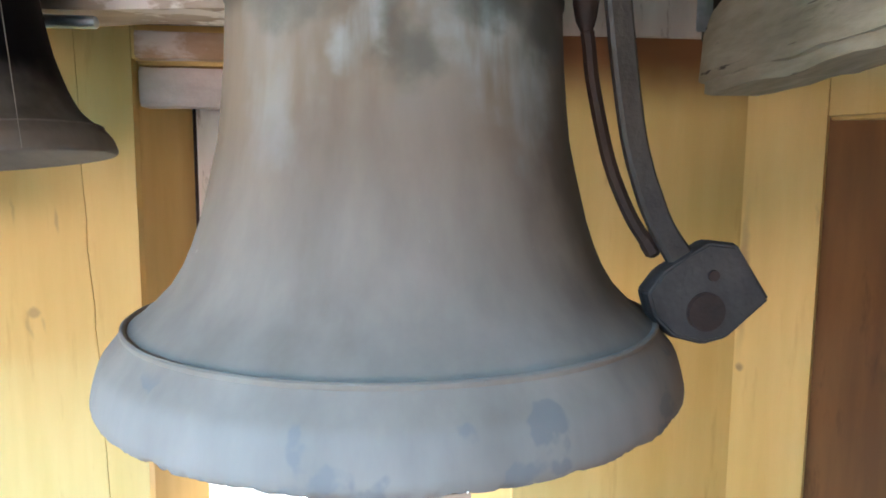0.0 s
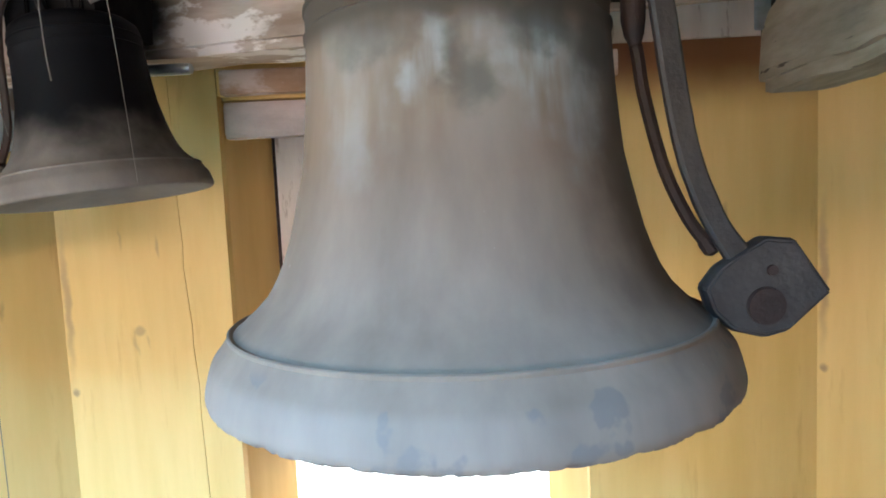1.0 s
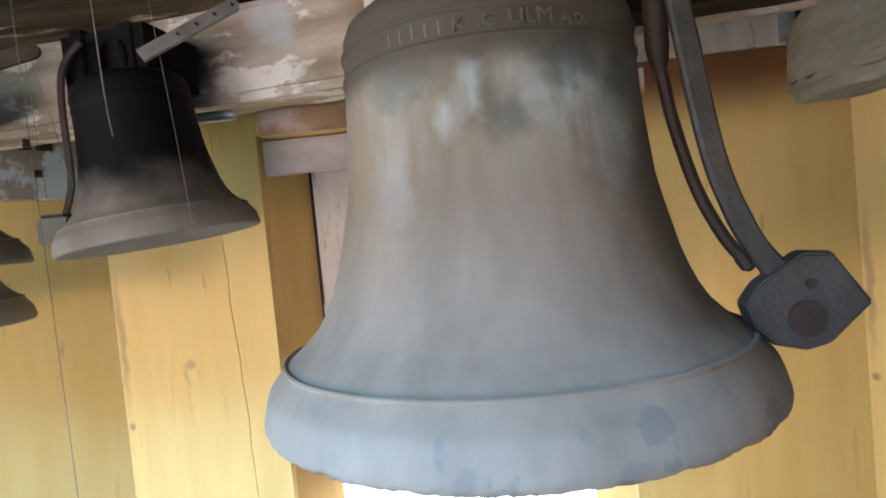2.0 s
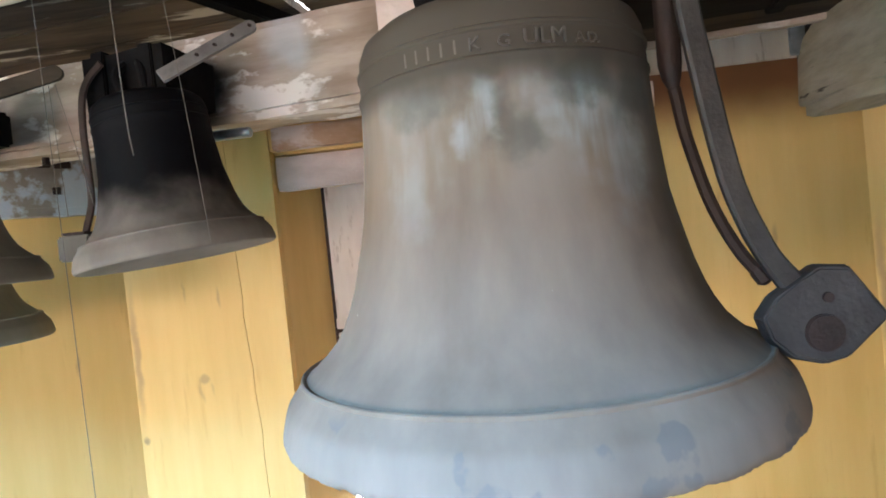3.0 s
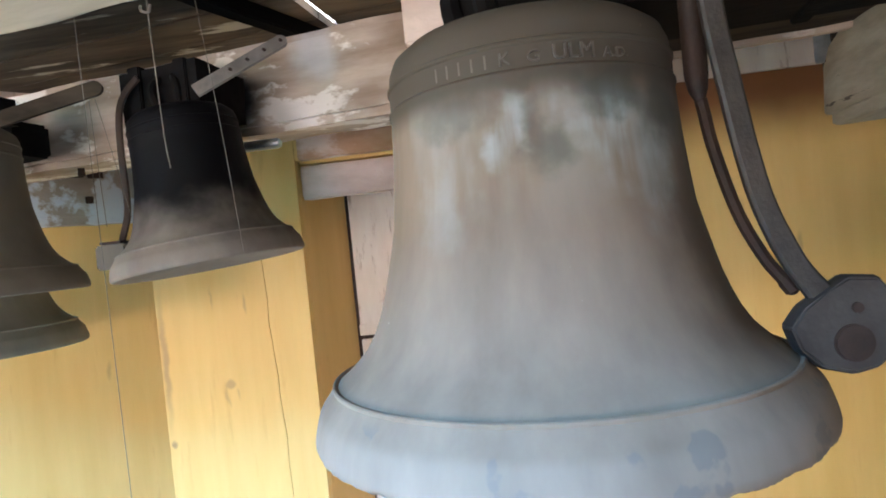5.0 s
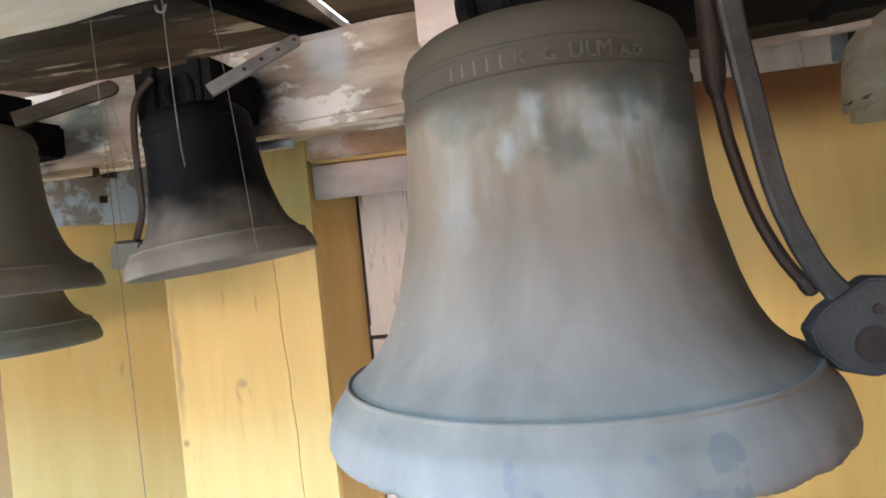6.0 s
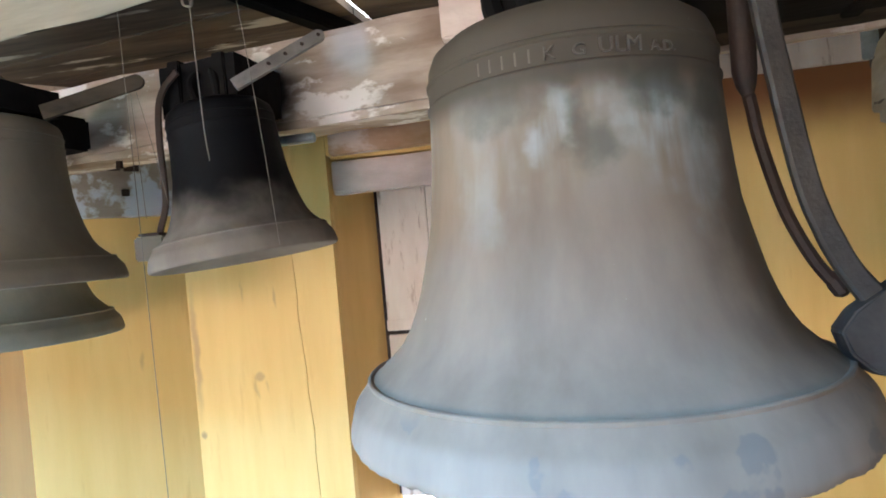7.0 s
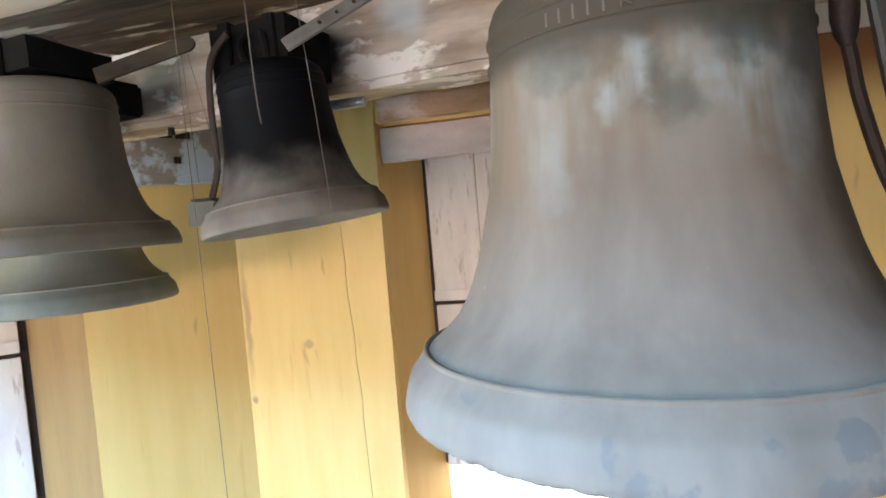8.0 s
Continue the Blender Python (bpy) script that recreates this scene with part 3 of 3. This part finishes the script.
# ---- bells ----
BIG = [(0.2, 1.30), (0.36, 1.262), (0.43, 1.246), (0.448, 1.243), (0.455, 1.247), (0.4578, 1.255), (0.457, 1.265), (0.4545, 1.276), (0.4505, 1.291), (0.4465, 1.3030), (0.4435, 1.3090), (0.4395, 1.3145), (0.4330, 1.3225), (0.4265, 1.3310), (0.4210, 1.3390), (0.4185, 1.3430), (0.4192, 1.3455), (0.4190, 1.3490), (0.4160, 1.3512), (0.4125, 1.3505), (0.4095, 1.3478), (0.4062, 1.3492), (0.398, 1.3560), (0.376, 1.375), (0.352, 1.40), (0.334, 1.43),
       (0.321, 1.46), (0.309, 1.495), (0.300, 1.53), (0.289, 1.575), (0.279, 1.62), (0.273, 1.675), (0.268, 1.73), (0.265, 1.78), (0.263, 1.822), (0.266, 1.826), (0.266, 1.831), (0.262, 1.835), (0.262, 1.868), (0.265, 1.871), (0.265, 1.875), (0.261, 1.878), (0.259, 1.90), (0.25, 1.922), (0.225, 1.942), (0.17, 1.958), (0.08, 1.966), (0.001, 1.968)]


def resample(profile, n=3):
    pts = curve_through([(r, 0, z) for r, z in profile], n)
    return [(max(p.x, 0.0005), p.z) for p in pts]


def bell(name, x, y, z, scale, mat, label, tall=1.0, steps=96, tilt=0.0, chip=0.0, crown=None):
    root = tagged(empty(name, pose(x, y, z, 0, tilt, 0)), label, "bell", group="bells")
    prof = [(r * scale, (h - 1.25) * scale * tall) for r, h in BIG]
    bm = lathe(prof, steps)
    for q in bm.verts:
        r = math.hypot(q.co.x, q.co.y)
        if chip and q.co.z < 0.012 and r > 0.42 * scale:
            n = 0.6 * max(0, noise.noise(q.co * 24)) + 0.6 * max(0, noise.noise(q.co * 75)) + 0.4 * max(0, noise.noise(q.co * 160))
            q.co.z += chip * n
    part("bell_body", bm, mat, root, smooth=True)
    top = prof[-1][1]
    for k in range(3):
        a = math.pi * k / 3
        r = 0.11 * scale
        loop = curve_through([(r * math.cos(a), r * math.sin(a), top - 0.01), (1.1 * r * math.cos(a), 1.1 * r * math.sin(a), top + 0.1 * scale), (0, 0, top + 0.17 * scale), (-1.1 * r * math.cos(a), -1.1 * r * math.sin(a), top + 0.1 * scale), (-r * math.cos(a), -r * math.sin(a), top - 0.01)], 5)
        part("crown_loop", tube(loop, 0.022 * scale, 8), crown or mat, root, smooth=True)
    return root


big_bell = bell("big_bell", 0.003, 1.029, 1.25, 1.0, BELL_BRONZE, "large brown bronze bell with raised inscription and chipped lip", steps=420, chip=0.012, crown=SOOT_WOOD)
second_bell = bell("second_bell", -0.812, 1.30, 1.594, 0.508, DARK_BRONZE, "small dark bronze bell hanging slightly askew, soot and shade in its colour", tall=1.1, tilt=-6.2, crown=SOOT_WOOD)
third_bell = bell("third_bell", -1.372, 1.13, 1.573, 0.61, DULL_BRONZE, "brownish bronze bell with a paler lip", tall=0.94)
fourth_bell = bell("fourth_bell", -1.735, 1.50, 1.40, 0.70, GREEN_BRONZE, "grey-green bronze bell hanging lower behind another")

# ---- striking hammer of the big bell ----
def flat_bar(points, width, thick, flare=0.0):
    """A forged flat bar with chamfered edges along points in the plane of x and z."""
    pts = [Vector(p) for p in points]
    w, h, c = width / 2, thick / 2, thick * 0.22
    section = [(-w + c, -h), (w - c, -h), (w, -h + c), (w, h - c), (w - c, h), (-w + c, h), (-w, h - c), (-w, -h + c)]
    bm = bmesh.new()
    rings = []
    for i, p in enumerate(pts):
        d = (pts[min(i + 1, len(pts) - 1)] - pts[max(i - 1, 0)]).normalized()
        side = d.cross(Vector((0, 1, 0))).normalized()
        rings.append([bm.verts.new(p + side * a * (1 + 0.05 * noise.noise(p * 30) + flare * max(0, i / (len(pts) - 1) - 0.8) * 5) + Vector((0, b, 0))) for a, b in section])
    for a, b in zip(rings, rings[1:]):
        for k in range(8):
            bm.faces.new((a[k], a[(k + 1) % 8], b[(k + 1) % 8], b[k]))
    bm.faces.new(rings[0][::-1])
    bm.faces.new(rings[-1])
    return bm


hammer = tagged(empty("striking_hammer", pose(0.304, 0.88, 2.05)), "black iron bell hammer on a curved flat arm", "bell hammer")
arm = curve_through([(-0.012, 0, 0.05), (-0.002, 0, -0.13), (0.012, 0, -0.242), (0.031, 0, -0.372), (0.05, 0, -0.46), (0.084, 0, -0.548), (0.118, -0.004, -0.604), (0.138, -0.006, -0.634)], 8)
part("arm", flat_bar(arm, 0.036, 0.022, 0.4), IRON, hammer)

bm = bmesh.new()
outline = [(0.058, -0.652), (0.082, -0.620), (0.118, -0.597), (0.152, -0.575), (0.198, -0.580), (0.254, -0.664), (0.188, -0.724), (0.152, -0.733), (0.101, -0.720), (0.070, -0.690)]
rings = []
for y, size in ((-0.024, 0.93), (-0.014, 1.0), (0.012, 0.98), (0.032, 0.80)):
    rings.append([bm.verts.new((0.15 + (x - 0.15) * size, y, -0.655 + (z + 0.655) * size)) for x, z in outline])
for a, b in zip(rings, rings[1:]):
    for i in range(len(outline)):
        j = (i + 1) % len(outline)
        bm.faces.new((a[i], a[j], b[j], b[i]))
bm.faces.new(rings[0][::-1])
bm.faces.new(rings[-1])
bmesh.ops.bevel(bm, geom=bm.edges, offset=0.003, segments=2, affect="EDGES")
part("head", bm, IRON, hammer, "heavy faceted iron hammer head", smooth=True)
bm = bmesh.new()
bmesh.ops.create_cone(bm, cap_ends=True, segments=28, radius1=0.03, radius2=0.029, depth=0.008, matrix=Matrix.Translation((0.151, -0.025, -0.681)) @ pose(0, 0, 0, 90))
bmesh.ops.bevel(bm, geom=bm.edges, offset=0.002, segments=2, affect="EDGES")
part("pin", bm, RUSTY, hammer, "round black pin end")
bm = bmesh.new()
bmesh.ops.create_cone(bm, cap_ends=True, segments=14, radius1=0.009, radius2=0.008, depth=0.006, matrix=Matrix.Translation((0.16, -0.025, -0.627)) @ pose(0, 0, 0, 90))
part("rivet", bm, RUSTY, hammer)

# ---- check spring beside the hammer ----
spring = tagged(empty("check_spring", pose(0.29, 0.93, 2.0)), "dark rusty iron spring rod with a thick upper socket", "spring rod")
rod = curve_through([(-0.003, 0, -0.214), (0.001, 0, -0.24), (0.01, 0, -0.30), (0.038, 0, -0.41), (0.073, 0, -0.49), (0.104, 0, -0.537)], 6)
part("rod", tube(rod, [0.008] + [0.011] * (len(rod) - 2) + [0.009], 8), RUSTY, spring, smooth=True)
part("socket", tube([(0.0, 0, 0.15), (-0.004, 0, -0.05), (-0.006, 0, -0.176), (-0.005, 0, -0.2), (-0.003, 0, -0.22)], [0.021, 0.021, 0.02, 0.016, 0.008], 12), RUSTY, spring, smooth=True)
part("tip", tube([(0.096, 0, -0.52), (0.104, 0, -0.535), (0.114, 0, -0.55), (0.118, 0, -0.556)], [0.009, 0.014, 0.014, 0.007], 8), RUSTY, spring, smooth=True)

# ---- headstocks and iron fittings ----
def headstock(x0, x1, y, z, depth, height, mat, label):
    """A hewn block with two iron bands, carrying a bell."""
    root = tagged(empty("headstock", pose((x0 + x1) / 2, y, z, 0, 0, -7)), label, "headstock", group="headstocks")
    h = (x1 - x0) / 2
    part("timber", box(-h, h, -depth / 2, depth / 2, 0, height, wobble=0.006, cuts=5), mat, root, smooth=True)
    for x in (-h * 0.6, h * 0.6):
        part("iron_band", box(x - 0.018, x + 0.018, -depth / 2 - 0.008, depth / 2 + 0.008, -0.008, height + 0.008, bevel=0.003), SOOT_WOOD if mat is SOOT_WOOD else RUSTY, root)
    return root


headstock(-0.09, 0.75, 1.12, 1.985, 0.3, 0.2, SOOT_WOOD, "sooty black timber headstock carrying the big bell")
headstock(-0.98, -0.76, 1.36, 1.965, 0.2, 0.13, SOOT_WOOD, "sooty black timber headstock of a small bell")
headstock(-1.75, -1.26, 1.15, 1.985, 0.22, 0.07, SOOT_WOOD, "sooty black timber headstock of a small bell")


def strap(a, b, width, mat, label, holes=0):
    """A flat iron bar from a to b with a rounded end at b and bolt heads."""
    a, b = Vector(a), Vector(b)
    d = (b - a).normalized()
    n = d.cross(Vector((0, 1, 0))).normalized()
    back = n.cross(d).normalized()
    bm = bmesh.new()
    h = width / 2
    ring = [a + n * h, a - n * h] + [b + (n * math.cos(t) * h + d * math.sin(t) * h) for t in [math.pi - math.pi * k / 8 for k in range(9)]]
    f = [[bm.verts.new(p - a + back * y) for p in ring] for y in (-0.005, 0.005)]
    for i in range(len(ring)):
        j = (i + 1) % len(ring)
        bm.faces.new((f[0][i], f[0][j], f[1][j], f[1][i]))
    bm.faces.new(f[0])
    bm.faces.new(f[1])
    root = tagged(empty("iron_strap", Matrix.Translation(a)), label, "iron strap")
    part("bar", bm, mat, root)
    for k in range(holes):
        p = b - a - d * (0.045 * k)
        hb = bmesh.new()
        bmesh.ops.create_cone(hb, cap_ends=True, segments=10, radius1=0.004, radius2=0.0035, depth=0.006, matrix=Matrix.Translation(p - back * 0.007 if back.y > 0 else p + back * 0.007) @ pose(0, 0, 0, 90))
        part("bolt", hb, RUSTY, root)
    return root


strap((-0.715, 1.123, 1.978), (-0.54, 1.21, 2.091), 0.029, PALE_IRON, "pale flat iron strap with bolt holes and rounded end", holes=4)
strap((-1.14, 1.05, 1.953), (-0.945, 1.11, 2.012), 0.034, DARK_BEAM, "dark flat iron strap with a rounded end")

# steel bar end under the beam
bm = tube([(-0.80, 1.47, 1.911), (-0.70, 1.47, 1.911), (-0.676, 1.47, 1.911), (-0.669, 1.47, 1.911), (-0.666, 1.47, 1.911)], [0.0145, 0.0145, 0.0145, 0.0125, 0.008], 20)
tagged(part("steel_bracket", bm, STEEL, smooth=True), "short galvanised steel bar end under the beam", "bracket")
# hanging steel plate by the hewn beam
bm = box(0.838, 0.882, 1.69, 1.70, 1.985, 2.36, bevel=0.003)
tagged(part("steel_plate", bm, STEEL), "bluish galvanised steel plate at the beam end", "plate")
bm = box(0.885, 0.95, 1.70, 1.76, 1.97, 2.36, bevel=0.004)
tagged(part("steel_block", bm, IRON), "dark iron block beside a steel plate", "iron block")
# whitewashed piece of the beam, added as a separate board
bm = box(-0.27, -0.07, 1.335, 1.385, 2.085, 2.32, bevel=0.006, wobble=0.003)
tagged(part("beam_piece", bm, LINTEL), "whitewashed piece of beam beside the headstock", "packing board")
# square holes and bolts on the wall plate
for x, y, z, w in ((-1.70, 2.10, 2.02, 0.028), (-1.745, 2.055, 2.02, 0.024), (-1.72, 2.08, 1.905, 0.014)):
    ob = part("iron_block", box(-w, w, -0.006, 0.01, -w, w, bevel=0.002), RUSTY)
    ob.matrix_world = pose(x, y, z, 0, 0, 45)
    tagged(ob, "small dark iron nut block on the wall plate", "nut", group="nuts on the wall plate")
bm = bmesh.new()
bmesh.ops.create_cone(bm, cap_ends=True, segments=10, radius1=0.012, radius2=0.01, depth=0.03, matrix=Matrix.Translation((-1.42, 1.66, 1.94)))
tagged(part("bolt", bm, RUSTY), "dark iron bolt end under the beam", "bolt")
# black block put where a shadowed gap shows beside the beam
beam("gap_block", (-1.56, 1.50, 1.965), (-1.43, 1.48, 1.965), 0.12, 0.10, SOOT_WOOD, "black block standing in for a shadowed gap", thing="timber block")

# hammer of the second bell
small = tagged(empty("small_hammer", pose(-0.98, 1.25, 2.05)), "dark iron hammer with flat grey head beside a small bell", "bell hammer")
arm = curve_through([(0.05, 0, 0.02), (0.012, 0, -0.015), (-0.008, 0, -0.06), (-0.014, 0, -0.14), (-0.012, 0, -0.24), (-0.014, 0, -0.31), (-0.036, 0, -0.375)], 5)
part("arm", tube(arm, 0.010, 8, flat=0.6), RUSTY, small, smooth=True)
part("head", box(-0.07, 0.012, -0.06, 0.03, -0.445, -0.385, bevel=0.005), DULL_BRONZE, small, "grey flat hammer head")
part("top_plate", box(-0.06, -0.002, -0.055, 0.02, -0.384, -0.377, bevel=0.002), RUSTY, small)


# ---- raised inscription of the big bell ----
def bend(points_x, y, lift, radius, degrees0):
    a = radians(degrees0) + points_x / radius
    r = radius + lift
    return Vector((r * math.sin(a), -r * math.cos(a), y))


def raised_word(text, degrees0, degrees1, z, height):
    cu = bpy.data.curves.new("word", "FONT")
    cu.body, cu.size, cu.extrude, cu.resolution_u = text, height * 1.4, 0.003, 3
    tmp = new("word", cu)
    me = bpy.data.meshes.new_from_object(tmp.evaluated_get(bpy.context.evaluated_depsgraph_get()))
    bpy.data.objects.remove(tmp)
    xs = [v.co.x for v in me.vertices]
    width = radians(degrees1 - degrees0) * 0.263
    for v in me.vertices:
        v.co = bend((v.co.x - min(xs)) / (max(xs) - min(xs)) * width, z - 1.25 + v.co.y, 0.0005 + v.co.z + 0.0005, 0.2625, degrees0)
    me.materials.append(LIT_LETTER_BRONZE)
    ob = new("raised_letters", me)
    ob.parent = big_bell
    ob["label"] = "raised cast letters " + text


raised_word("ULM", 7.6, 21.3, 1.8405, 0.023)
raised_word("A.D.", 24.6, 34.0, 1.8405, 0.0155)
raised_word("G", -0.8, 3.2, 1.8405, 0.018)
raised_word("K", -9.9, -6.2, 1.8405, 0.02)
for k in range(5):
    bm = box(-0.0018, 0.0018, -0.0012, 0.0012, 0, 0.021, bevel=0.0005)
    a = radians(-34 + 4.8 * k)
    ob = part("raised_bar", bm, DULL_BRONZE, big_bell)
    ob.matrix_local = pose(0.2614 * math.sin(a), -0.2614 * math.cos(a), 0.5905, 0, 0, math.degrees(a))


# ---- cords ----
def cord(points, r=0.0008):
    return tagged(part("cord", tube(curve_through(points, 4), r, 6), CORD, smooth=True), "thin grey pull cord hanging from a beam", "cord", group="pull cords")


cord([(-0.945, 1.067, 2.16), (-0.937, 1.067, 1.6), (-0.928, 1.067, 0.9), (-0.92, 1.067, 0.0)])
cord([(-0.70, 1.1, 2.34), (-0.657, 1.1, 1.93), (-0.63, 1.1, 1.61)])
cord([(-0.745, 1.02, 2.15), (-0.743, 1.022, 2.0), (-0.74, 1.025, 1.86), (-0.737, 1.03, 1.80)], 0.0012)
cord([(-0.955, 1.10, 1.985), (-0.95, 1.10, 1.85), (-0.944, 1.10, 1.7)], 0.0007)
cord([(-0.94, 1.10, 1.985), (-0.925, 1.12, 1.86), (-0.91, 1.14, 1.72)], 0.0007)
bm = tube(curve_through([(-0.76, 1.02, 2.135), (-0.752, 1.01, 2.12), (-0.74, 1.015, 2.118), (-0.738, 1.02, 2.135)], 4), 0.003, 6)
tagged(part("cord_knot", bm, CORD, smooth=True), "frayed knot of pale cord on a hook", "knot")
